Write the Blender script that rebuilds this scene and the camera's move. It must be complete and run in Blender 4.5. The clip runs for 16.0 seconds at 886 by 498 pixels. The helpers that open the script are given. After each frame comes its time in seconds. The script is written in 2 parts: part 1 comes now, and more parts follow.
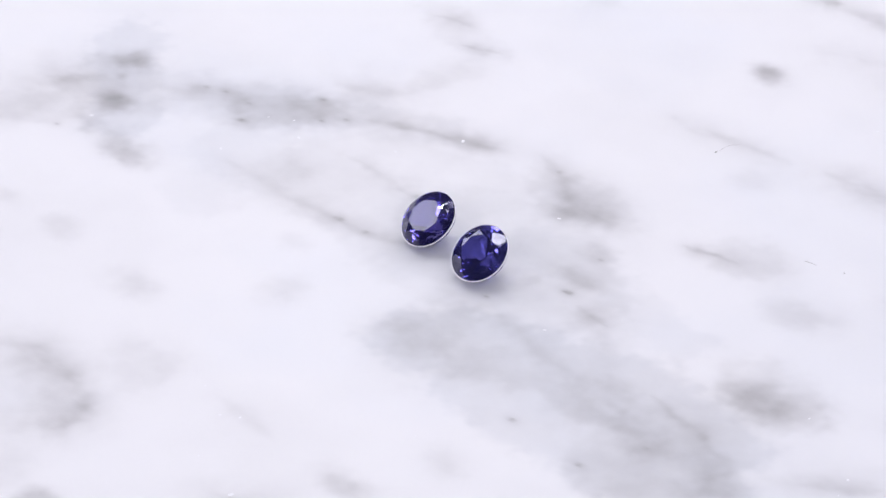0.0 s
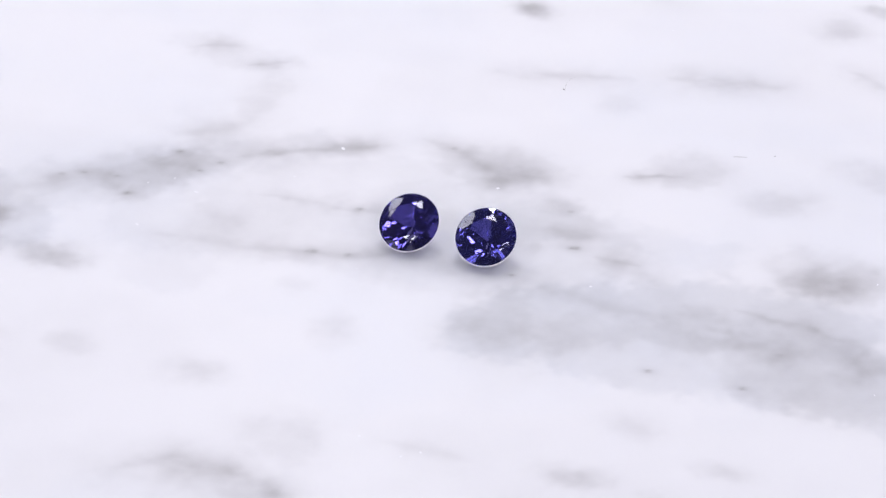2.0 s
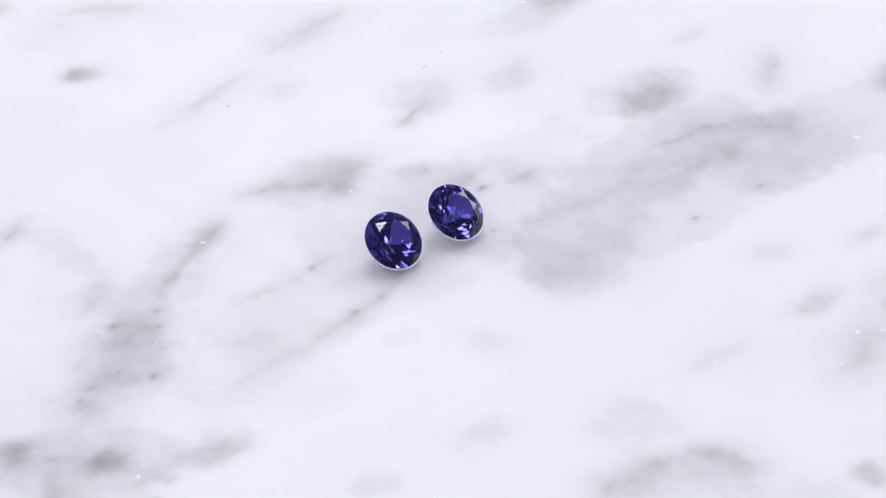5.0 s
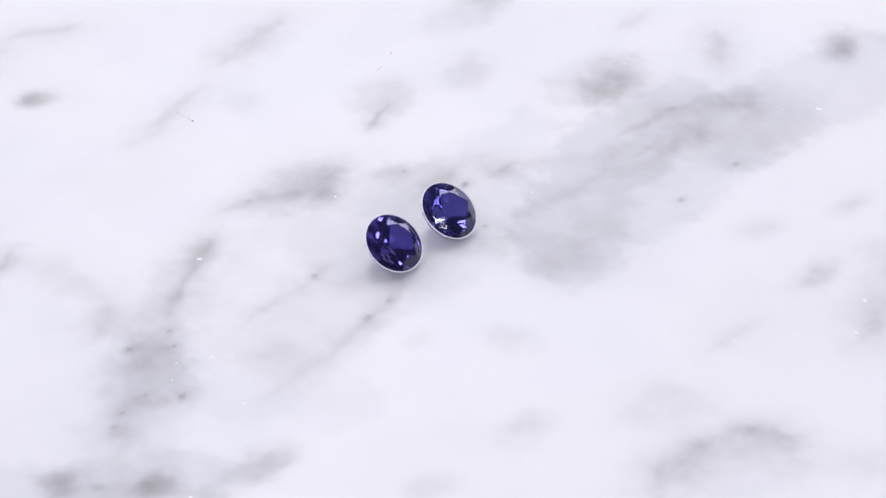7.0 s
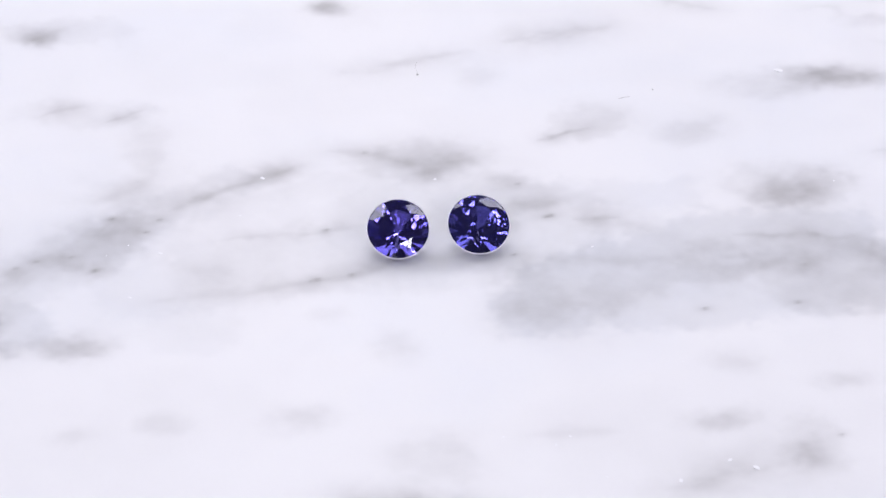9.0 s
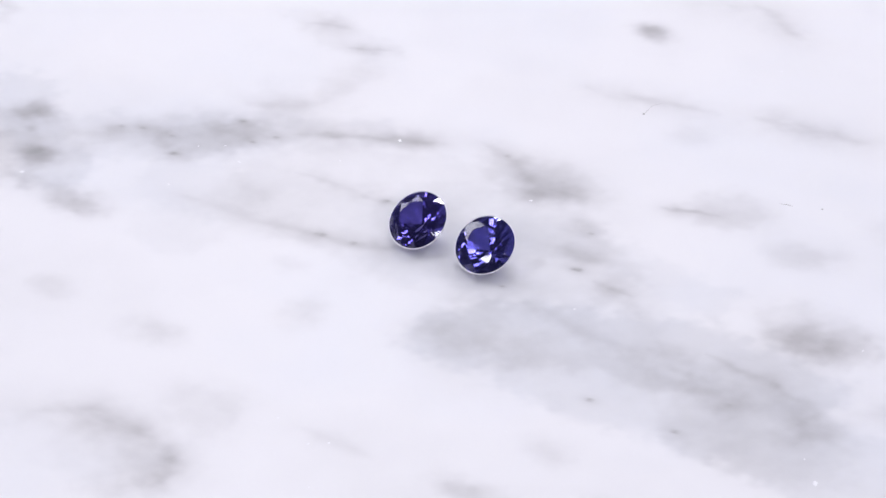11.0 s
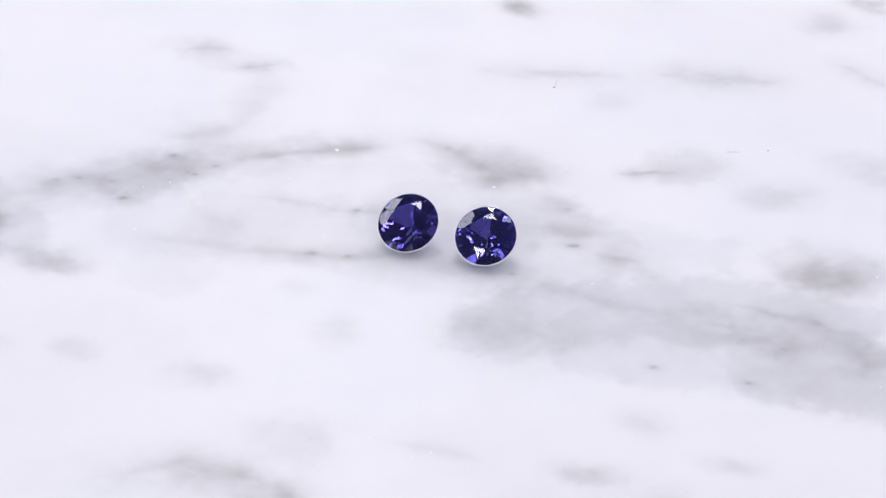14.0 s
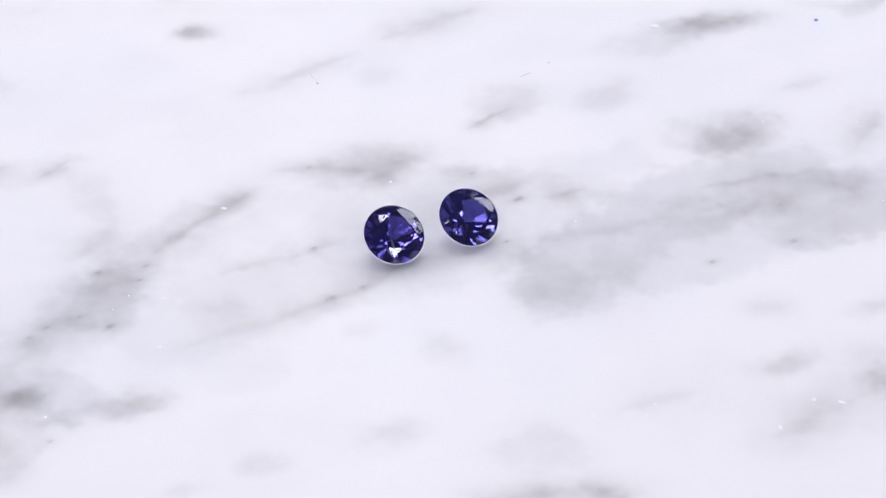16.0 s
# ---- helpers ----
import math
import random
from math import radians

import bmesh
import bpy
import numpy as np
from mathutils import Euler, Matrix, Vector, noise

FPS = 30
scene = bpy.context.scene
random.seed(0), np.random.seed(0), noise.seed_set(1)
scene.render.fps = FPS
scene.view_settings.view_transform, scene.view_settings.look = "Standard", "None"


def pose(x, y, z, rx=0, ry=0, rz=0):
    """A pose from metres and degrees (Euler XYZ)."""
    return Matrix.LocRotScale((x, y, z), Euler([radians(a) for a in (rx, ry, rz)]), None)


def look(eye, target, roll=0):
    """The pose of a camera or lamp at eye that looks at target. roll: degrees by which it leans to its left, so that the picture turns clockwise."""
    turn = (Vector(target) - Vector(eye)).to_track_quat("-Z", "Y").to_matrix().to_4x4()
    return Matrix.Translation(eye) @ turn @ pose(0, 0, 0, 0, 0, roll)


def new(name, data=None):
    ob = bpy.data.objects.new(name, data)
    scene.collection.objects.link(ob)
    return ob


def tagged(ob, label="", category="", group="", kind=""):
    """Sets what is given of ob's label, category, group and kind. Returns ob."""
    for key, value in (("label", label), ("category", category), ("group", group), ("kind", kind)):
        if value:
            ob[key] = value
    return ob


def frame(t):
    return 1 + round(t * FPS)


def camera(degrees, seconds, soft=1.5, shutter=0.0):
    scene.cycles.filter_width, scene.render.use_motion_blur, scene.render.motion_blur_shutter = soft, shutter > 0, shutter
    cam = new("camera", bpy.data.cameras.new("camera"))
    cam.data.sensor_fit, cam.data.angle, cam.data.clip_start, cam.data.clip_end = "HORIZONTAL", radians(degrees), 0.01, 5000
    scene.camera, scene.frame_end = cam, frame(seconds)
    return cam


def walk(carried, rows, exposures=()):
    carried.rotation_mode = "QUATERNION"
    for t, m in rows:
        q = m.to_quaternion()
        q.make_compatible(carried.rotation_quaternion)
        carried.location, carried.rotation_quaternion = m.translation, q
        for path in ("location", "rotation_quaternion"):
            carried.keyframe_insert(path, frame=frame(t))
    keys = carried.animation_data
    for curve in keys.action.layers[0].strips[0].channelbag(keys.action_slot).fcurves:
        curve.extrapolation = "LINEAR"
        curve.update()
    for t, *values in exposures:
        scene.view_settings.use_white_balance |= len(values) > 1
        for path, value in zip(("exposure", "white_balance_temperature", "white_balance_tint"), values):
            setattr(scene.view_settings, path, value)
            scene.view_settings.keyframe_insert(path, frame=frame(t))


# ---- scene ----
# A jewellery table: a marble tile on a turntable swings to and fro under a fixed lens.
cam = camera(13.32, 16.0, soft=1.5)
VIEW = look((0.0, -0.26211, 0.17236), (0.00103, 0.00174, 0.0), 0.69)
walk(cam, [(0.0, VIEW), (16.0, VIEW)])

MM = 0.001
TURN_TIMES = (0.0, 0.1, 0.3, 0.5, 1.0, 1.5, 2.0, 2.5, 3.0, 3.5, 4.0, 4.5, 5.0, 5.2, 5.5, 5.8, 6.0, 6.22, 6.45, 6.65, 7.0,
              7.3, 7.5, 8.0, 8.5, 9.0, 9.2, 9.7, 10.3, 10.9, 11.3, 11.5, 11.8, 12.05, 12.3, 12.5, 13.0, 13.5, 14.0, 14.5,
              15.0, 15.5, 16.0)
TURN_DEGREES = (-46.94, -47.0, -46.1, -43.5, -34.3, -24.76, -15.11, -5.32, 4.44, 14.18, 24.12, 34.1, 44.14, 48.12, 53.9,
                59.3, 62.2, 63.3, 62.1, 58.7, 51.6, 45.42, 41.35, 31.12, 20.67, 10.26, 5.95, -4.3, -16.4, -28.4, -36.46,
                -40.39, -45.2, -47.0, -45.5, -43.27, -33.6, -23.52, -13.35, -3.24, 6.87, 17.16, 27.49)


def turn(t):
    """The tile's turn in degrees at t seconds: a smooth curve through the table above."""
    xs, ys = np.array(TURN_TIMES), np.array(TURN_DEGREES)
    slope = np.gradient(ys, xs)
    i = int(np.clip(np.searchsorted(xs, t) - 1, 0, len(xs) - 2))
    h = xs[i + 1] - xs[i]
    u = (t - xs[i]) / h
    return float((1 + 2 * u) * (1 - u) ** 2 * ys[i] + u * (1 - u) ** 2 * h * slope[i]
                 + u * u * (3 - 2 * u) * ys[i + 1] + u * u * (u - 1) * h * slope[i + 1])


# ---- light ----
world = bpy.data.worlds.new("world")
scene.world = world
world.use_nodes = True
world.node_tree.nodes["Background"].inputs[0].default_value = (0.9, 0.93, 1.0, 1)
world.node_tree.nodes["Background"].inputs[1].default_value = 0.12


def lamp(name, at, target, size, watts, colour, shape="RECTANGLE", size_y=0.0):
    data = bpy.data.lights.new(name, "AREA")
    data.shape, data.size, data.energy, data.color = shape, size, watts, colour
    if size_y:
        data.size_y = size_y
    ob = new(name, data)
    ob.matrix_basis = look(at, target)
    return ob


PANEL = (0.935, 0.925, 1.045)
lamp("softbox_west", (-0.31, 0.26, 0.25), (0, 0, 0), 0.27, 0.98, PANEL, size_y=0.26)
lamp("softbox_east", (0.28, 0.30, 0.25), (0, 0, 0), 0.27, 0.96, PANEL, size_y=0.26)
lamp("softbox_top", (0.0, 0.15, 0.47), (0, 0, 0), 0.15, 0.62, PANEL, size_y=0.12)
# unseen round fill lamps, added beside the lens to lighten the stones' contact shadows
lamp("front_fill", (0.17, -0.36, 0.27), (0, 0, 0), 0.11, 0.52, PANEL, "DISK")
lamp("front_fill", (-0.19, -0.34, 0.29), (0, 0, 0), 0.11, 0.52, PANEL, "DISK")
# small bare lamps that make the stones sparkle
for place, watts in (((0.12, 0.24, 0.40), 0.09), ((-0.13, 0.20, 0.42), 0.09), ((-0.30, -0.12, 0.30), 0.07),
                     ((0.31, -0.14, 0.28), 0.07), ((-0.02, 0.36, 0.28), 0.08), ((0.24, 0.30, 0.22), 0.06), ((-0.27, 0.27, 0.20), 0.06), ((0.01, 0.03, 0.52), 0.06)):
    lamp("spot_lamp", place, (0, 0, 0), 0.022, watts, (1.0, 0.975, 0.96), "DISK")


# ---- materials ----
def material(name):
    m = bpy.data.materials.new(name)
    m.use_nodes = True
    return m, m.node_tree, m.node_tree.nodes["Principled BSDF"]


def add(tree, kind, **values):
    node = tree.nodes.new(kind)
    for key, value in values.items():
        node.inputs[key.replace("_", " ")].default_value = value
    return node


def mixed(tree, factor, a, b):
    """A colour mix; a and b are colours or sockets."""
    node = tree.nodes.new("ShaderNodeMix")
    node.data_type = "RGBA"
    for socket, value in ((node.inputs[0], factor), (node.inputs[6], a), (node.inputs[7], b)):
        if isinstance(value, bpy.types.NodeSocket):
            tree.links.new(value, socket)
        else:
            socket.default_value = value
    return node.outputs[2]


def ramp(tree, source, low, high, a=0.0, b=1.0):
    node = tree.nodes.new("ShaderNodeMapRange")
    tree.links.new(source, node.inputs[0])
    for i, value in enumerate((low, high, a, b)):
        node.inputs[i + 1].default_value = value
    return node.outputs[0]


def maths(tree, kind, a, b):
    node = tree.nodes.new("ShaderNodeMath")
    node.operation = kind
    for socket, value in zip(node.inputs, (a, b)):
        if isinstance(value, bpy.types.NodeSocket):
            tree.links.new(value, socket)
        else:
            socket.default_value = value
    return node.outputs[0]


def marble_material():
    m, tree, bsdf = material("polished_white_marble")
    where = tree.nodes.new("ShaderNodeTexCoord").outputs["Object"]
    vein = tree.nodes.new("ShaderNodeAttribute")
    vein.attribute_name = "vein"
    tint = tree.nodes.new("ShaderNodeAttribute")
    tint.attribute_name = "tint"
    coarse = add(tree, "ShaderNodeTexNoise", Scale=420.0, Detail=4.0, Roughness=0.62)
    fine = add(tree, "ShaderNodeTexNoise", Scale=2600.0, Detail=3.0, Roughness=0.6)
    for node in (coarse, fine):
        tree.links.new(where, node.inputs["Vector"])
    broken = maths(tree, "MULTIPLY", vein.outputs["Fac"], ramp(tree, coarse.outputs["Fac"], 0.3, 0.7, 0.93, 1.07))
    grain = maths(tree, "MULTIPLY", broken, ramp(tree, fine.outputs["Fac"], 0.25, 0.75, 0.98, 1.02))
    ground = mixed(tree, tint.outputs["Fac"], (0.83, 0.825, 0.845, 1), (0.775, 0.793, 0.845, 1))
    ground = mixed(tree, ramp(tree, fine.outputs["Fac"], 0.3, 0.7, 0.0, 0.025), ground, (0.70, 0.70, 0.73, 1))
    tree.links.new(mixed(tree, grain, ground, (0.205, 0.195, 0.195, 1)), bsdf.inputs["Base Color"])
    tree.links.new(ramp(tree, coarse.outputs["Fac"], 0.3, 0.7, 0.30, 0.42), bsdf.inputs["Roughness"])
    bsdf.inputs["Specular IOR Level"].default_value = 0.25
    bsdf.inputs["Subsurface Weight"].default_value = 0.9
    bsdf.inputs["Subsurface Radius"].default_value = (1.0, 1.0, 1.0)
    bsdf.inputs["Subsurface Scale"].default_value = 0.005
    bump = add(tree, "ShaderNodeBump", Strength=0.05, Distance=0.0001)
    tree.links.new(fine.outputs["Fac"], bump.inputs["Height"])
    tree.links.new(bump.outputs[0], bsdf.inputs["Normal"])
    return m


def gem_material(name, colour):
    """Tinted clear stone with a glossy polish."""
    m, tree, bsdf = material(name)
    tree.nodes.remove(bsdf)
    # faint polish marks: the facets are not quite flat
    where = tree.nodes.new("ShaderNodeTexCoord").outputs["Object"]
    silk = add(tree, "ShaderNodeTexNoise", Scale=700.0, Detail=3.0)
    tree.links.new(where, silk.inputs["Vector"])
    rough = ramp(tree, silk.outputs["Fac"], 0.3, 0.7, 0.0, 0.04)
    bump = add(tree, "ShaderNodeBump", Strength=0.3, Distance=0.00005)
    tree.links.new(silk.outputs["Fac"], bump.inputs["Height"])
    bent = add(tree, "ShaderNodeBsdfRefraction", Color=(*(math.sqrt(c) for c in colour), 1), IOR=1.70)
    tree.links.new(rough, bent.inputs["Roughness"])
    tree.links.new(bump.outputs[0], bent.inputs["Normal"])
    gloss = add(tree, "ShaderNodeBsdfGlossy", Color=(0.97, 0.97, 1.0, 1))
    tree.links.new(rough, gloss.inputs["Roughness"])
    fresnel = add(tree, "ShaderNodeFresnel", IOR=1.70)
    for node in (gloss, fresnel):
        tree.links.new(bump.outputs[0], node.inputs["Normal"])
    mix = tree.nodes.new("ShaderNodeMixShader")
    for a, b in ((fresnel.outputs[0], 0), (bent.outputs[0], 1), (gloss.outputs[0], 2)):
        tree.links.new(a, mix.inputs[b])
    # fine silk inside the stone scatters a little blue light
    haze = add(tree, "ShaderNodeBsdfDiffuse", Color=(1.2 * colour[0], 1.25 * colour[1], 1.15 * colour[2], 1))
    body = add(tree, "ShaderNodeMixShader", Fac=0.09)
    for a, b in ((mix.outputs[0], 1), (haze.outputs[0], 2)):
        tree.links.new(a, body.inputs[b])
    tree.links.new(body.outputs[0], tree.nodes["Material Output"].inputs["Surface"])
    return m


def plain_material(name, colour, roughness=0.6, scale=30.0, spread=0.1):
    m, tree, bsdf = material(name)
    where = tree.nodes.new("ShaderNodeTexCoord").outputs["Object"]
    cloudy = add(tree, "ShaderNodeTexNoise", Scale=scale, Detail=5.0)
    tree.links.new(where, cloudy.inputs["Vector"])
    dark = tuple(c * (1 - spread) for c in colour)
    light = tuple(c * (1 + spread) for c in colour)
    tree.links.new(mixed(tree, cloudy.outputs["Fac"], (*dark, 1), (*light, 1)), bsdf.inputs["Base Color"])
    bsdf.inputs["Roughness"].default_value = roughness
    return m


MARBLE = marble_material()
SAPPHIRE = gem_material("violet_blue_sapphire", (0.080, 0.066, 0.315))
SAPPHIRE_BLUE = gem_material("blue_violet_sapphire", (0.080, 0.074, 0.325))
# white, to imitate the bright halo around the stones' edges
GIRDLE_HALO = plain_material("white_girdle_halo", (0.88, 0.87, 0.93), 0.5, 900.0, 0.03)
CRYSTAL = plain_material("calcite_glint_white", (0.93, 0.93, 0.96), 0.22)
LINT = plain_material("grey_lint", (0.40, 0.39, 0.38), 0.9)
BLUE_DUST = plain_material("blue_dust", (0.16, 0.38, 0.75), 0.8)
WALL = plain_material("dark_grey_backdrop_card", (0.14, 0.14, 0.145), 0.9, 6.0)
TABLE = plain_material("light_grey_table", (0.5, 0.5, 0.5), 0.6, 8.0)


# ---- the room ----
def linked(name, bm, mat, parent=None, label="", kind=""):
    me = bpy.data.meshes.new(name)
    bm.to_mesh(me)
    bm.free()
    me.materials.append(mat)
    ob = new(name, me)
    ob.parent = parent
    return tagged(ob, label=label, kind=kind)


def part(name, bm, mat, parent, label=""):
    return linked(name, bm, mat, parent, label)


def slab(name, size, at, mat, bevel=0.0):
    bm = bmesh.new()
    bmesh.ops.create_cube(bm, size=1)
    bmesh.ops.scale(bm, vec=size, verts=bm.verts)
    if bevel:
        bmesh.ops.bevel(bm, geom=bm.edges[:], offset=bevel, segments=3, affect="EDGES", profile=0.5)
    ob = linked(name, bm, mat)
    ob.matrix_basis = pose(*at)
    return tagged(ob, kind="structure")


TILE_THICK = 12.0
slab("floor", (1.30, 1.30, 0.03), (0, 0, -0.015 - TILE_THICK * MM), TABLE)
slab("ceiling", (1.38, 1.38, 0.03), (0, 0, 0.735), WALL)
slab("wall_north", (1.38, 0.04, 0.76), (0, 0.67, 0.34), WALL)
slab("wall_south", (1.38, 0.04, 0.76), (0, -0.67, 0.34), WALL)
slab("wall_east", (0.04, 1.30, 0.76), (0.67, 0, 0.34), WALL)
slab("wall_west", (0.04, 1.30, 0.76), (-0.67, 0, 0.34), WALL)


# ---- the marble tile ----
HALF, STEP = 75.0, 0.25
COUNT = int(2 * HALF / STEP) + 1
LINE = np.linspace(-HALF, HALF, COUNT)
GX, GY = np.meshgrid(LINE, LINE)


def value_noise(x, y, cell, seed):
    """Smooth random values from 0 to 1 over a grid of that cell size in millimetres."""
    rng = np.random.RandomState(seed)
    grid = rng.rand(256, 256)
    u, v = x / cell + 100.0, y / cell + 100.0
    i, j = np.floor(u).astype(int), np.floor(v).astype(int)
    a, b = u - i, v - j
    a, b = a * a * a * (a * (6 * a - 15) + 10), b * b * b * (b * (6 * b - 15) + 10)
    i0, i1, j0, j1 = i % 256, (i + 1) % 256, j % 256, (j + 1) % 256
    top = grid[j0, i0] * (1 - a) + grid[j0, i1] * a
    low = grid[j1, i0] * (1 - a) + grid[j1, i1] * a
    return top * (1 - b) + low * b


def layered(x, y, cell, seed, octaves=3):
    total, weight = 0.0, 0.0
    for k in range(octaves):
        total = total + value_noise(x, y, cell / 2 ** k, seed + k) * 0.55 ** k
        weight += 0.55 ** k
    return total / weight


# the stone's own waviness bends every vein a little
def bend(x, y):
    return (x + 1.7 * (layered(x, y, 6.0, 11, 2) - 0.5) + 0.35 * (value_noise(x, y, 0.9, 21) - 0.5),
            y + 1.7 * (layered(x, y, 6.0, 31, 2) - 0.5) + 0.35 * (value_noise(x, y, 0.9, 41) - 0.5))


WX, WY = bend(GX, GY)
PATCHY = np.clip(0.4 + 1.2 * layered(GX, GY, 2.6, 51), 0.4, 1.6)
BROKEN = np.clip(2.8 * layered(GX * 0.45 + GY * 0.1, GY - GX * 0.12, 1.5, 57) - 0.35, 0.35, 1.5)
RAGGED = 1.5 * (layered(GX, GY, 2.4, 91) - 0.5) + 0.5 * (value_noise(GX, GY, 0.7, 95) - 0.5)
CLEAR = np.ones_like(GX)
COOL = np.zeros_like(GX)


def distance(points):
    """How far every spot of the tile lies from a line of points, in millimetres, and how far along it, from 0 to 1."""
    nearest, along, gone = np.full_like(GX, 1e9), np.zeros_like(GX), 0.0
    points = [tuple(float(v) for v in bend(np.array(x), np.array(y))) for x, y in points]
    whole = sum(math.dist(a, b) for a, b in zip(points, points[1:]))
    for (x0, y0), (x1, y1) in zip(points, points[1:]):
        dx, dy = x1 - x0, y1 - y0
        length = math.hypot(dx, dy)
        u = np.clip(((WX - x0) * dx + (WY - y0) * dy) / length ** 2, 0, 1)
        d = np.hypot(WX - x0 - u * dx, WY - y0 - u * dy)
        along = np.where(d < nearest, (gone + u * length) / whole, along)
        nearest = np.minimum(nearest, d)
        gone += length
    return nearest, along


def oval(x, y, long, wide, degrees):
    """The distance from an oval's middle, in which 1 is its rim."""
    x, y = bend(np.array(x), np.array(y))
    c, s = math.cos(radians(degrees)), math.sin(radians(degrees))
    u, v = (WX - x) * c + (WY - y) * s, (WY - y) * c - (WX - x) * s
    return np.sqrt((u / long) ** 2 + (v / wide) ** 2)


def darken(amount):
    CLEAR[:] *= 1 - np.clip(amount, 0, 0.95)


def vein(dark, width, *points):
    """A grey vein along a line of points, which thins out towards its ends."""
    d, along = distance(points)
    taper = 0.5 + 0.5 * np.clip(np.minimum(along, 1 - along) * 4, 0, 1)
    core = np.exp(-(d / (0.5 * width * taper)) ** 2)
    halo = np.exp(-(np.maximum(d + 0.28 * RAGGED, 0) / (1.1 * width + 0.5)) ** 1.7)
    darken(dark * taper * (0.46 * BROKEN * core + 0.62 * PATCHY * halo))


def band(dark, width, *points):
    """A broad cool grey zone with a ragged rim along a line of points."""
    inside = 1 / (1 + np.exp(np.clip((distance(points)[0] + 1.6 * RAGGED - 0.5 * width) * 2.6, -30, 30)))
    darken(1.3 * dark * (0.5 + 0.5 * PATCHY) * inside)
    COOL[:] = np.maximum(COOL, inside * min(1.0, dark * 7))


def cloud(dark, x, y, long, wide, degrees):
    """A soft grey patch; small ones are dark flecks."""
    if long < 0.6:
        darken(1.2 * dark * np.exp(-oval(x, y, long, wide, degrees) ** 2))
    else:
        q = np.maximum(oval(x, y, long, wide, degrees) + 0.55 * RAGGED / wide, 0)
        darken(1.25 * dark * (0.8 * PATCHY + 0.2 * BROKEN) * np.exp(-0.7 * q ** 2.6))


def patch(dark, x, y, long, wide, degrees):
    """A flat grey patch with a ragged rim."""
    q = (oval(x, y, long, wide, degrees) - 1) * min(long, wide) + 1.1 * RAGGED
    darken(1.25 * dark * PATCHY / (1 + np.exp(np.clip(q * 3.6, -30, 30))))


def fleck(dark, size, *places):
    """Tiny dark mineral grains."""
    for k, (x, y) in enumerate(places):
        d = np.hypot(GX - x, (GY - y) * (1.2 + 0.3 * (k % 3)))
        darken(dark * (np.exp(-(d / size) ** 2) + 0.3 * np.exp(-(d / (3 * size)) ** 2)))


vein(0.34, 1.3, (-19.9, 11.3), (-15.6, 13.5), (-12.1, 15.1), (-9.3, 16.0))
vein(0.13, 2.5, (-30.4, 4.9), (-26.6, 8.2), (-23.3, 8.9), (-19.9, 10.7))
vein(0.14, 0.6, (-26.9, 8.2), (-25.4, 10.5), (-21.4, 10.3), (-20.4, 9.1))
vein(0.13, 2.4, (-36.4, 1.4), (-30.9, 4.9), (-27.6, 5.9))
vein(0.17, 0.7, (-16.7, 5.8), (-12.0, 5.8), (-7.4, 5.9))
vein(0.12, 0.8, (-7.3, 5.7), (-4.6, 6.1))
vein(0.18, 1.3, (-23.0, -2.4), (-16.0, -2.3), (-12.3, -1.8), (-9.5, -1.5))
vein(0.24, 1.0, (-9.5, -1.5), (-6.2, -1.1), (-2.9, 0.4))
vein(0.12, 1.2, (-31.8, 44.4), (-25.0, 42.1))
vein(0.20, 0.8, (-29.6, 28.1), (-27.6, 29.1), (-25.8, 29.2))
vein(0.28, 0.7, (-24.1, 26.2), (-22.1, 27.1), (-20.7, 27.7))
vein(0.07, 3.5, (-21.7, 25.9), (-20.8, 18.2))
vein(0.09, 3.0, (-27.6, 14.0), (-20.8, 15.5))
vein(0.22, 1.0, (-5.6, 18.3), (-1.8, 17.1), (1.0, 15.3))
vein(0.12, 1.6, (-0.8, 17.4), (5.5, 16.7))
vein(0.28, 1.6, (12.9, 34.5), (16.8, 35.0), (22.8, 35.6))
vein(0.20, 1.2, (-2.4, 31.4), (4.3, 32.5), (9.7, 33.3))
vein(0.20, 0.8, (27.8, 40.2), (30.8, 38.7), (33.3, 37.3))
vein(0.34, 0.6, (12.5, 17.2), (15.0, 18.0), (17.2, 18.5))
vein(0.36, 0.8, (13.1, 4.3), (16.6, 4.0))
vein(0.16, 1.2, (7.1, 4.4), (8.5, 4.2))
vein(0.15, 1.2, (16.8, 3.2), (19.9, 1.5))
vein(0.16, 1.5, (7.7, -1.6), (11.5, -1.4), (15.6, -2.7), (22.2, -2.8))
vein(0.27, 0.9, (25.8, -0.2), (29.9, -1.0), (35.0, -2.2))
vein(0.14, 1.2, (22.8, -4.7), (31.2, -5.2))
vein(0.09, 6.0, (15.4, -34.3), (25.7, -29.1))
vein(0.10, 1.2, (3.3, -25.5), (10.3, -26.1))
vein(0.14, 1.4, (-35.4, 3.2), (-30.7, 5.8))
vein(0.14, 1.6, (-26.3, 13.3), (-21.2, 16.8))
vein(0.36, 2.0, (-44.2, -6.1), (-42.4, -2.7))
vein(0.34, 1.2, (-8.1, 56.5), (-6.2, 57.5))
vein(0.25, 1.5, (-2.4, 57.2), (1.3, 57.6))
vein(0.12, 2.0, (-2.5, 49.6), (3.7, 51.9))
vein(0.30, 1.5, (-15.4, -34.4), (-14.2, -33.4), (-11.7, -32.2), (-7.8, -32.4), (-4.2, -33.6), (-1.8, -35.6), (-2.1, -37.6))
patch(0.03, -8.6, -36.6, 7.0, 4.2, -8)
vein(0.22, 2.2, (-3.8, -38.4), (-2.1, -35.8))
vein(0.20, 1.2, (41.7, -0.1), (46.3, 3.8))
vein(0.13, 2.0, (29.0, -6.7), (32.1, -5.0))
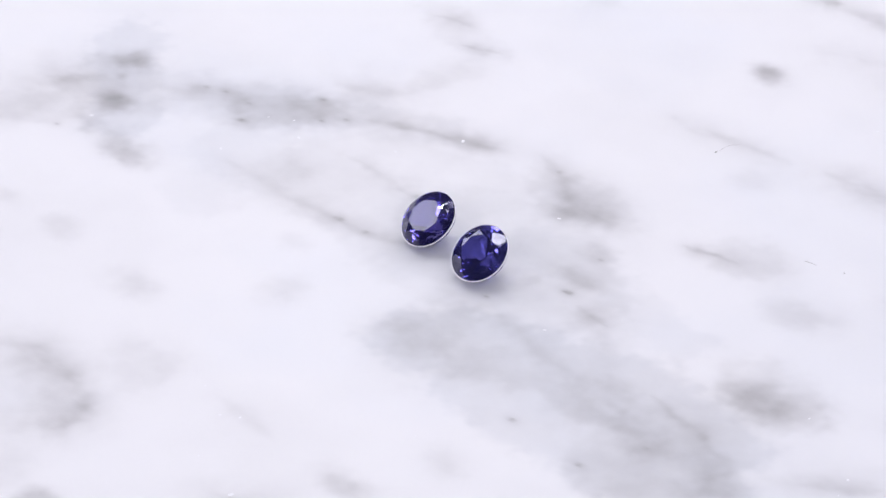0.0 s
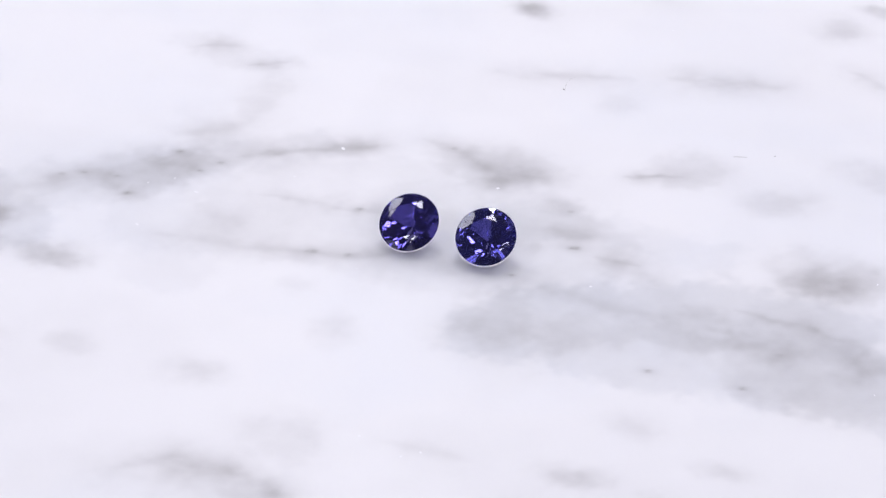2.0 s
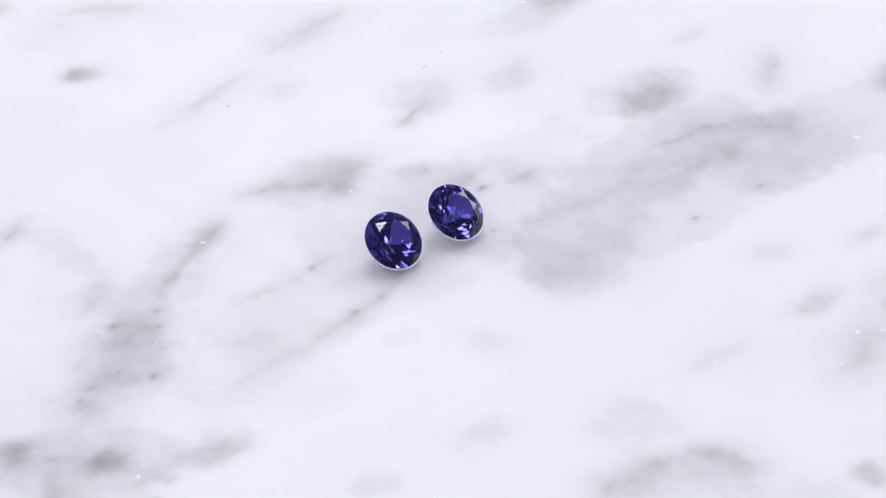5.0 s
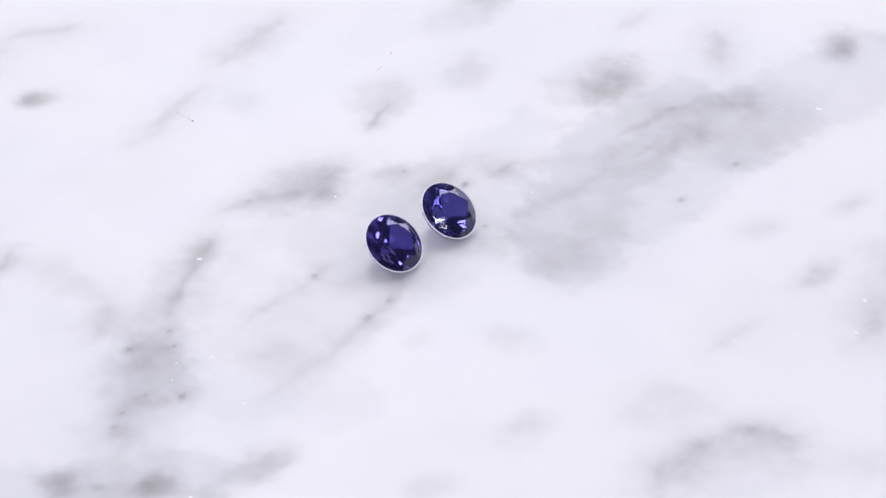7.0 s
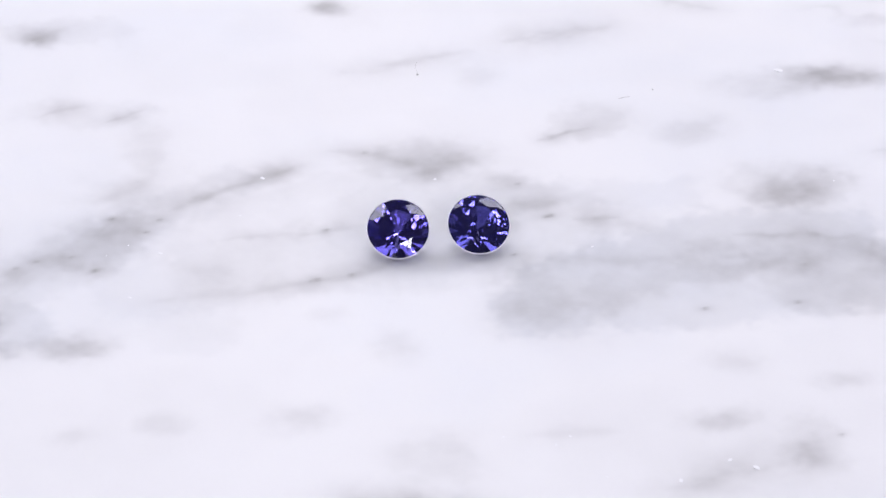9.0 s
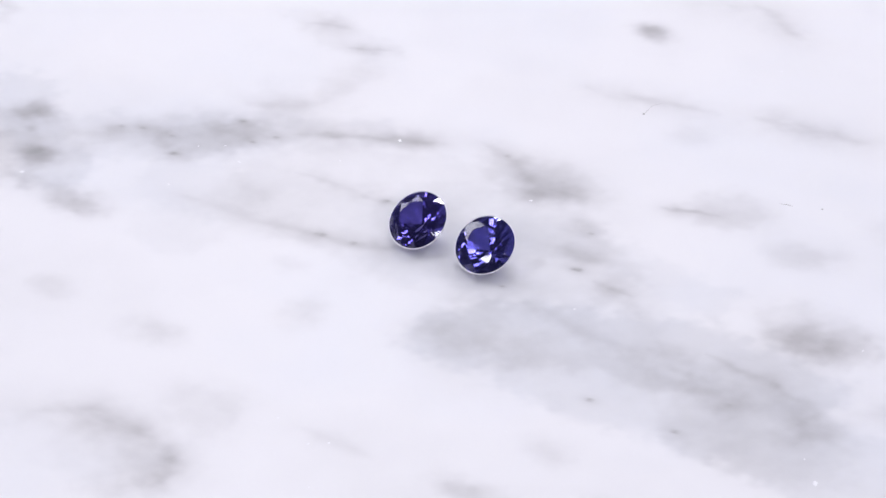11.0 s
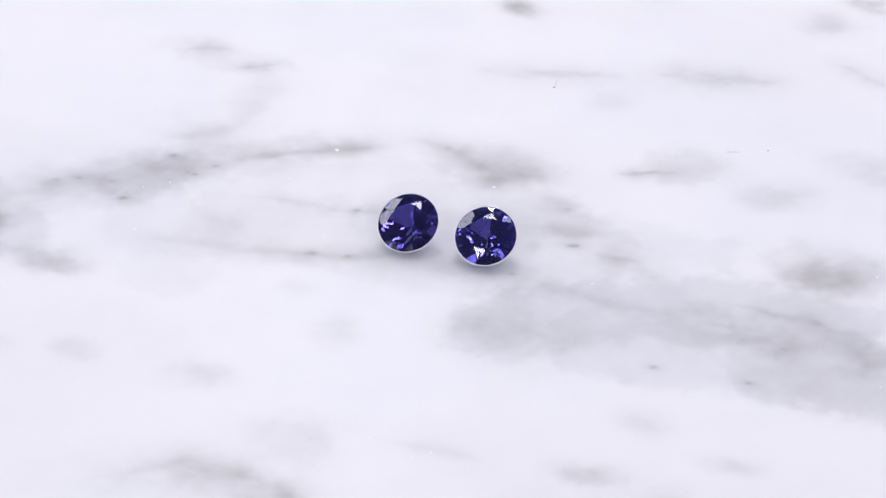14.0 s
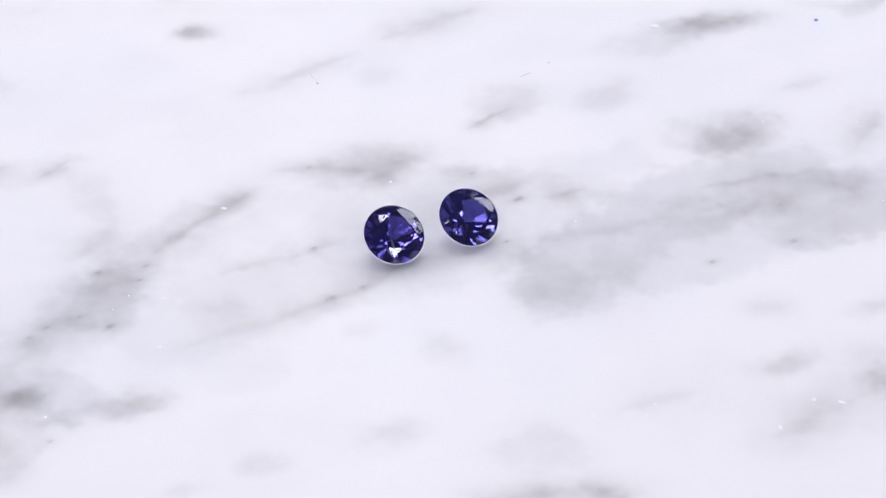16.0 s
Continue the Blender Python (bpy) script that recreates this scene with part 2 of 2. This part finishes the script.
vein(0.22, 1.5, (3.6, 52.7), (6.5, 51.3), (10.1, 49.1))
vein(0.14, 1.2, (40.9, 10.8), (45.3, 10.7))
vein(0.10, 2.5, (45.1, 3.7), (39.2, -1.7))
vein(0.10, 1.2, (-25.9, 10.5), (-21.9, 9.1))
vein(0.06, 3.0, (-32.1, 6.3), (-26.0, 8.8))
vein(0.26, 2.2, (12.7, -34.1), (16.4, -33.2), (20.0, -32.8))
cloud(0.26, -30.9, -7.8, 2.8, 1.8, -3)
cloud(0.30, -28.9, 41.8, 1.6, 1.3, -3)
cloud(0.30, 2.9, 14.7, 2.9, 2.0, -3)
cloud(0.10, 2.0, 15.5, 5.8, 3.3, -3)
cloud(0.42, -2.1, 43.1, 1.5, 1.2, -3)
cloud(0.07, 9.3, 28.5, 1.8, 1.8, -3)
cloud(0.08, 18.7, 20.2, 3.0, 2.4, -3)
cloud(0.16, 26.2, 16.2, 2.5, 1.9, -3)
cloud(0.50, 40.7, 23.6, 4.2, 1.7, -14)
cloud(0.12, 34.4, 23.1, 3.5, 1.8, -3)
cloud(0.20, 10.3, 7.3, 2.0, 1.1, -3)
cloud(0.12, 8.4, 10.6, 1.4, 0.9, -3)
cloud(0.09, 6.7, -8.2, 3.0, 3.5, -3)
cloud(0.05, 9.4, -8.8, 5.5, 4.1, -3)
cloud(0.18, 23.3, -1.7, 1.6, 1.2, -3)
cloud(0.12, -18.3, 0.5, 2.1, 2.1, -3)
cloud(0.12, -4.8, -12.1, 1.7, 1.8, -3)
cloud(0.14, -13.5, -20.4, 2.3, 1.7, -3)
cloud(0.09, -24.7, -19.7, 1.8, 1.1, -3)
cloud(0.07, -31.7, -19.7, 1.8, 1.1, -3)
cloud(0.10, 21.4, -18.3, 2.2, 1.4, -3)
cloud(0.24, 18.4, -26.1, 2.0, 1.3, -3)
cloud(0.25, 24.1, -31.2, 1.1, 1.5, -4)
cloud(0.12, 29.4, -22.2, 2.2, 1.1, -3)
cloud(0.06, -9.3, -6.5, 1.4, 1.0, -3)
cloud(0.07, -4.2, -26.6, 3.9, 3.0, -4)
cloud(0.08, 32.2, -10.2, 3.7, 2.5, -3)
cloud(0.18, -10.5, 15.6, 1.9, 1.2, -3)
cloud(0.40, -37.2, -3.2, 1.6, 1.5, 48)
cloud(0.32, -42.1, 2.5, 1.9, 1.5, 48)
cloud(0.10, -40.1, -2.0, 5.5, 5.0, 48)
cloud(0.10, -42.1, -10.9, 3.5, 2.4, 48)
cloud(0.05, -7.0, -35.3, 2.7, 3.5, 48)
cloud(0.27, 31.5, 5.5, 2.4, 2.2, 48)
cloud(0.20, 34.2, 6.2, 2.9, 1.9, 48)
cloud(0.07, 32.9, 3.7, 4.9, 3.4, 48)
cloud(0.16, 38.0, -5.5, 2.4, 1.4, 48)
cloud(0.10, 11.4, 7.7, 1.9, 1.7, 48)
cloud(0.22, 51.5, -6.2, 1.5, 2.6, -47)
cloud(0.20, -40.2, -0.4, 0.9, 0.7, -47)
cloud(0.08, -0.9, -43.7, 2.6, 1.8, -47)
cloud(0.20, 25.7, 47.0, 1.9, 1.8, 15)
cloud(0.30, 3.9, -44.3, 1.3, 1.1, 48)
cloud(0.22, 50.9, -7.0, 1.1, 1.8, -47)
cloud(0.08, 37.5, -6.3, 1.8, 3.6, 14)
band(0.04, 9.0, (-23.6, -0.9), (-13.0, 1.4), (-1.4, 1.2))
band(0.12, 9.0, (8.3, -8.2), (12.0, -4.5), (18.5, -2.5), (26.2, -0.8), (33.7, -1.6))
band(0.10, 9.0, (15.4, -8.3), (23.4, -8.5), (31.6, -8.2), (37.5, -8.1))
band(0.09, 11.0, (30.6, -6.6), (41.2, -8.9), (51.5, -10.6))
band(0.05, 5.0, (-14.8, 13.6), (-23.9, 9.0), (-31.2, 5.3), (-37.8, 1.5))
band(0.09, 6.0, (-45.0, 4.4), (-39.5, -0.2), (-34.5, -4.3))
band(0.05, 6.0, (-34.5, 0.5), (-28.4, 5.1), (-21.7, 10.5))
band(0.05, 5.0, (4.0, 8.4), (12.3, 8.7), (21.7, 7.0))
# two broad patches: grey shading around the stones, painted into the marble's colour
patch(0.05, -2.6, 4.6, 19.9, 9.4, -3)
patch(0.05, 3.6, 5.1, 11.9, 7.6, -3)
patch(0.08, 7.1, -7.3, 3.3, 4.6, 8)
patch(0.09, -26.2, 7.2, 4.7, 2.1, 48)
patch(0.07, -25.4, 7.3, 2.3, 5.0, -47)
patch(0.08, -41.0, -8.9, 4.5, 2.5, 48)
patch(0.08, -40.1, -2.0, 3.5, 5.8, 48)
patch(0.06, -26.1, 42.7, 6.2, 2.6, -3)
patch(0.05, -26.1, 27.6, 5.5, 2.3, -3)
patch(0.05, -21.2, 22.0, 1.7, 4.8, -3)
patch(0.07, 17.7, 19.6, 3.7, 2.7, -3)
patch(0.08, 32.5, 6.4, 5.0, 3.4, -3)
patch(0.08, 24.4, -30.5, 2.6, 3.3, -4)
patch(0.06, 2.0, 15.5, 6.3, 3.3, -3)
patch(0.03, -6.7, -36.1, 3.8, 4.7, 48)
patch(0.04, -4.0, -27.5, 3.1, 3.2, 48)
patch(0.08, -31.4, -7.8, 3.6, 1.8, -3)
patch(0.04, -20.3, -7.0, 4.1, 3.3, -3)
vein(0.30, 0.5, (-28.3, 2.4), (-27.4, 2.9), (-26.6, 3.2))
vein(0.22, 0.4, (-10.5, -1.6), (-9.5, -1.3))
vein(0.22, 0.4, (-8.4, 5.8), (-7.5, 6.0))
fleck(0.48, 0.28, (-27.5, 2.9), (20.8, -10.6), (28.5, -10.9), (11.2, 5.15), (10.8, 5.05))
fleck(0.38, 0.24, (-25.3, 10.5), (-22.7, 8.0), (-7.8, 5.95), (-9.6, -1.35), (-6.8, -1.1), (7.0, -0.3), (-21.4, 9.7), (-2.7, 17.6))
fleck(0.30, 0.24, (-37.8, -9.5), (-29.2, 5.2), (30.4, -5.6), (9.4, 10.5), (27.2, -29.3), (-29.2, 41.6), (-33.9, 4.3), (-32.1, 5.0))
# faint mottling everywhere, and free veins out towards the tile's edges
CLEAR *= 1 - 0.05 * np.clip(layered(WX, WY, 9.0, 61) * 2 - 0.9, 0, 1)
RADIUS = np.hypot(GX, GY)
FREE = np.abs(layered(WX * 0.5 + WY * 0.2, WY - WX * 0.25, 16.0, 71, 4) - 0.5)
CLEAR *= 1 - 0.35 * np.exp(-(FREE / 0.025) ** 2) * np.clip((RADIUS - 54) / 8, 0, 1) * PATCHY


def marble_tile():
    n = COUNT
    zs = np.zeros(n * n)
    verts = np.stack([GX.ravel() * MM, GY.ravel() * MM, zs], 1)
    i = (np.arange(n - 1)[:, None] * n + np.arange(n - 1)[None, :]).ravel()
    quads = np.stack([i, i + 1, i + n + 1, i + n], 1)
    # rim: rounded arris, side and underside, loop by loop
    ring = np.concatenate([np.arange(n), np.arange(1, n) * n + n - 1, (n - 1) * n + np.arange(n - 2, -1, -1), np.arange(n - 2, 0, -1) * n])
    loops, extra, faces = [ring], [], []
    base = n * n
    for out, down in ((0.35, 0.1), (0.6, 0.35), (0.7, 0.7), (0.7, TILE_THICK - 0.5), (0.4, TILE_THICK)):
        p = verts[ring] * ((HALF + out) / HALF)
        p[:, 2] = -down * MM
        extra.append(p)
        loops.append(base + np.arange(len(ring)))
        base += len(ring)
    for a, b in zip(loops, loops[1:]):
        faces.append(np.stack([a, b, np.roll(b, -1), np.roll(a, -1)], 1))
    quads = np.concatenate([quads, *faces])
    every = np.concatenate([verts, *extra])
    me = bpy.data.meshes.new("marble_tile")
    me.vertices.add(len(every))
    me.vertices.foreach_set("co", every.ravel())
    me.loops.add(quads.size)
    me.loops.foreach_set("vertex_index", quads.ravel().astype(np.int32))
    me.polygons.add(len(quads))
    me.polygons.foreach_set("loop_start", np.arange(0, quads.size, 4, dtype=np.int32))
    me.update(calc_edges=True)
    shade = np.zeros(len(every))
    # all darkening in one value: veins, patches and the painted shading around the stones
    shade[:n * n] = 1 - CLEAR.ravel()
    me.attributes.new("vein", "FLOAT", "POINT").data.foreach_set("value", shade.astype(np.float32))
    cool = np.zeros(len(every))
    cool[:n * n] = np.clip(0.45 * (layered(WX, WY, 14.0, 81) * 2.2 - 0.9).ravel() + 0.6 * COOL.ravel(), 0, 1)
    me.attributes.new("tint", "FLOAT", "POINT").data.foreach_set("value", cool.astype(np.float32))
    me.materials.append(MARBLE)
    me.validate()
    ob = new("marble_tile", me)
    return tagged(ob, "polished white marble tile with soft grey veins", "marble tile")


TILE = marble_tile()


def crystals():
    """Tiny calcite grains in the tile's face, with their glints painted in as white."""
    rng = random.Random(5)
    spots = [(17.8, -31.1, 0.28), (19.7, -32.4, 0.36), (13.6, -33.0, 0.28), (-25.1, -1.5, 0.2), (-12.0, 14.9, 0.26), (36.3, 25.6, 0.5),
             (40.7, -11.3, 0.33), (-21.9, 4.7, 0.22), (-36.9, -6.4, 0.22), (13.6, -0.1, 0.17), (2.6, 12.4, 0.2), (-24.4, 6.3, 0.13),
             (6.4, -26.1, 0.16), (5.1, -27.0, 0.14), (-14.6, 9.4, 0.14), (1.3, -25.3, 0.15), (43.6, 3.0, 0.18), (11.1, 42.9, 0.16)]
    for _ in range(22):
        a, d = rng.uniform(0, 6.3), 54 * math.sqrt(rng.random())
        spots.append((d * math.cos(a), d * math.sin(a), rng.uniform(0.06, 0.14)))
    bm = bmesh.new()
    for x, y, r in spots:
        made = bmesh.ops.create_icosphere(bm, subdivisions=1, radius=r)["verts"]
        bmesh.ops.scale(bm, vec=(1.3, 0.8, 0.16), verts=made)
        bmesh.ops.rotate(bm, matrix=Euler((rng.uniform(-0.1, 0.1), rng.uniform(-0.1, 0.1), rng.uniform(0, 3.1))).to_matrix(), verts=made)
        bmesh.ops.translate(bm, vec=(x, y, -0.07 * r), verts=made)
    bmesh.ops.scale(bm, vec=(MM, MM, MM), verts=bm.verts)
    ob = part("crystal_grain", bm, CRYSTAL, TILE, "tiny calcite grains with their glints painted in white")
    return tagged(ob, kind="stuff")


crystals()


# ---- the stones ----
GIRDLE_R = 2.58


def cut(bm, azimuth, slope, radius, height, up=1):
    """Grinds one facet: a plane of that slope, facing that azimuth, through a point at that radius and height."""
    a, s = radians(azimuth), radians(slope)
    normal = Vector((math.sin(s) * math.cos(a), math.sin(s) * math.sin(a), up * math.cos(s)))
    point = Vector((radius * math.cos(a), radius * math.sin(a), height))
    made = bmesh.ops.bisect_plane(bm, geom=bm.verts[:] + bm.edges[:] + bm.faces[:], dist=1e-5, plane_co=point, plane_no=normal, clear_outer=True)
    edges = [e for e in made["geom_cut"] if isinstance(e, bmesh.types.BMEdge)]
    if len(edges) > 2:
        bmesh.ops.holes_fill(bm, edges=edges, sides=0)


def gemstone(pavilion, depth, crown, table, spin, stone_mat, label):
    """A round brilliant: pavilion slope, distance of its main facets from the middle, crown height, table radius."""
    rng = random.Random(int(depth * 1000))
    bm = bmesh.new()
    bmesh.ops.create_cone(bm, cap_ends=True, segments=64, radius1=GIRDLE_R, radius2=GIRDLE_R, depth=8.0)
    rim, edge = 0.06, GIRDLE_R - 0.02
    top = rim + crown
    vertex = table / math.cos(radians(22.5))
    main = math.degrees(math.atan(crown / (edge - vertex)))
    cut(bm, 0, 0, 0, top)
    for k in range(8):
        wobble = rng.uniform(-1.0, 1.0)
        cut(bm, spin + 45 * k + wobble, main, edge, rim)
        cut(bm, spin + 45 * k + 22.5, main - 11, table, top)
        for side in (-11.25, 11.25):
            cut(bm, spin + 45 * k + side + wobble, main + 5, edge * 0.998, rim)
    culet = -depth / math.cos(radians(pavilion))
    for k in range(8):
        # the stone rests on its flattest main facet
        slope = pavilion if k == 6 else 41.5 + rng.uniform(-0.9, 0.9)
        cut(bm, 45 * k, slope, 0.0, culet - (0.0 if k == 6 else rng.uniform(-0.02, 0.05)), up=-1)
        for side in (-11.25, 11.25):
            cut(bm, 45 * k + side + rng.uniform(-1, 1), slope + 3.4, 0.0, culet - rng.uniform(0.06, 0.12), up=-1)
            cut(bm, 45 * k + side, 61 + rng.uniform(-2, 2), GIRDLE_R * 0.995, -0.05, up=-1)
    bm.normal_update()
    stone = tagged(new("gemstone"), label, "gemstone", "pair of loose gemstones")
    faces = {"crown": [], "pavilion": [], "table_facet": []}
    for f in bm.faces:
        kind = "table_facet" if f.normal.z > 0.999 else "crown" if f.normal.z > 0.1 else "pavilion"
        faces[kind].append([tuple(v.co * MM) for v in f.verts])
    bm.free()
    made = {}
    for kind, polygons in faces.items():
        piece = bmesh.new()
        for polygon in polygons:
            piece.faces.new([piece.verts.new(co) for co in polygon])
        bmesh.ops.remove_doubles(piece, verts=piece.verts, dist=1e-8)
        made[kind] = part(kind, piece, stone_mat, made["crown"] if kind == "table_facet" else stone)
    # the girdle as an added white ring, which imitates a bright halo
    band = bmesh.new()
    turns, sides = 96, 8
    rows = [[band.verts.new(Matrix.Rotation(a * math.tau / turns, 3, "Z")
                            @ Vector((GIRDLE_R + 0.02 + 0.05 * math.cos(b * math.tau / sides), 0, 0.06 + 0.05 * math.sin(b * math.tau / sides))) * MM)
             for b in range(sides)] for a in range(turns)]
    for a in range(turns):
        for b in range(sides):
            band.faces.new((rows[a][b], rows[(a + 1) % turns][b], rows[(a + 1) % turns][(b + 1) % sides], rows[a][(b + 1) % sides]))
    for f in band.faces:
        f.smooth = True
    part("girdle_halo", band, GIRDLE_HALO, stone, "thin white girdle ring in place of a bright halo")
    return stone


STONE_A = gemstone(38.4, 2.06, 0.63, 1.40, 4.0, SAPPHIRE, "round faceted violet-blue sapphire lying tilted on white marble")
STONE_B = gemstone(38.1, 2.12, 0.64, 1.34, 15.0, SAPPHIRE_BLUE, "round faceted blue-violet sapphire leaning on its pavilion")
REST_A = pose(-2.39 * MM, 1.98 * MM, 2.06 * MM, 0, 0, -6.8) @ pose(0, 0, 0, 38.4)
REST_B = pose(4.31 * MM, 1.52 * MM, 2.12 * MM, 0, 0, -0.7) @ pose(0, 0, 0, 38.1)


# ---- dust on the tile ----
def fibre(name, points, thick, mat, label, category):
    """A hair-thin bent tube through points given in millimetres."""
    bm = bmesh.new()
    rings = []
    for i, p in enumerate(points):
        a, b = Vector(points[max(i - 1, 0)]), Vector(points[min(i + 1, len(points) - 1)])
        ahead = (b - a).normalized()
        side = ahead.cross(Vector((0, 0, 1))).normalized()
        rise = side.cross(ahead)
        r = thick * (0.5 if i in (0, len(points) - 1) else 1.0)
        rings.append([bm.verts.new((Vector(p) + r * (math.cos(k * 1.0472) * side + math.sin(k * 1.0472) * rise)) * MM) for k in range(6)])
    for low, high in zip(rings, rings[1:]):
        for k in range(6):
            bm.faces.new((low[k], low[(k + 1) % 6], high[(k + 1) % 6], high[k]))
    bm.faces.new(rings[0][::-1])
    bm.faces.new(rings[-1])
    return tagged(linked(name, bm, mat), label, category)


def speck(radius, mat, label, seed):
    bm = bmesh.new()
    bmesh.ops.create_icosphere(bm, subdivisions=2, radius=radius * MM)
    rng = random.Random(seed)
    for v in bm.verts:
        v.co *= rng.uniform(0.75, 1.15)
        v.co.z *= 0.5
    return tagged(linked("dust_speck", bm, mat), label, "dust")


HAIR = fibre("lint_fibre", [(4.02, 29.75, 0.04), (4.1, 30.1, 0.05), (4.08, 30.7, 0.06), (4.1, 31.3, 0.07), (4.25, 31.9, 0.05), (4.6, 32.3, 0.04)],
             0.009, LINT, "short curled grey lint fibre on marble", "lint")
KNOT = speck(0.1, LINT, "dark grey knot of lint on marble", 3)
DASH = fibre("lint_fibre", [(20.84, 22.88, 0.05), (21.4, 23.05, 0.06), (21.96, 23.11, 0.05)], 0.02, LINT, "straight grey lint fibre on marble", "lint")
CRUMB = speck(0.08, LINT, "tiny dark dust crumb on marble", 4)
BLUE = speck(0.2, BLUE_DUST, "tiny bright blue dust speck on marble", 6)
RESTS = [(TILE, pose(0, 0, 0)), (STONE_A, REST_A), (STONE_B, REST_B), (HAIR, pose(0, 0, 0)), (DASH, pose(0, 0, 0)),
         (KNOT, pose(4.05 * MM, 29.9 * MM, 0.04 * MM)), (CRUMB, pose(24.27 * MM, 24.02 * MM, 0.03 * MM)), (BLUE, pose(49.9 * MM, 19.8 * MM, 0.1 * MM))]


def motions():
    """The turntable's swing carries the tile and all that lies on it."""
    for thing, rest in RESTS:
        walk(thing, [(k / 10, pose(0, 0, 0, 0, 0, turn(k / 10)) @ rest) for k in range(161)])


motions()
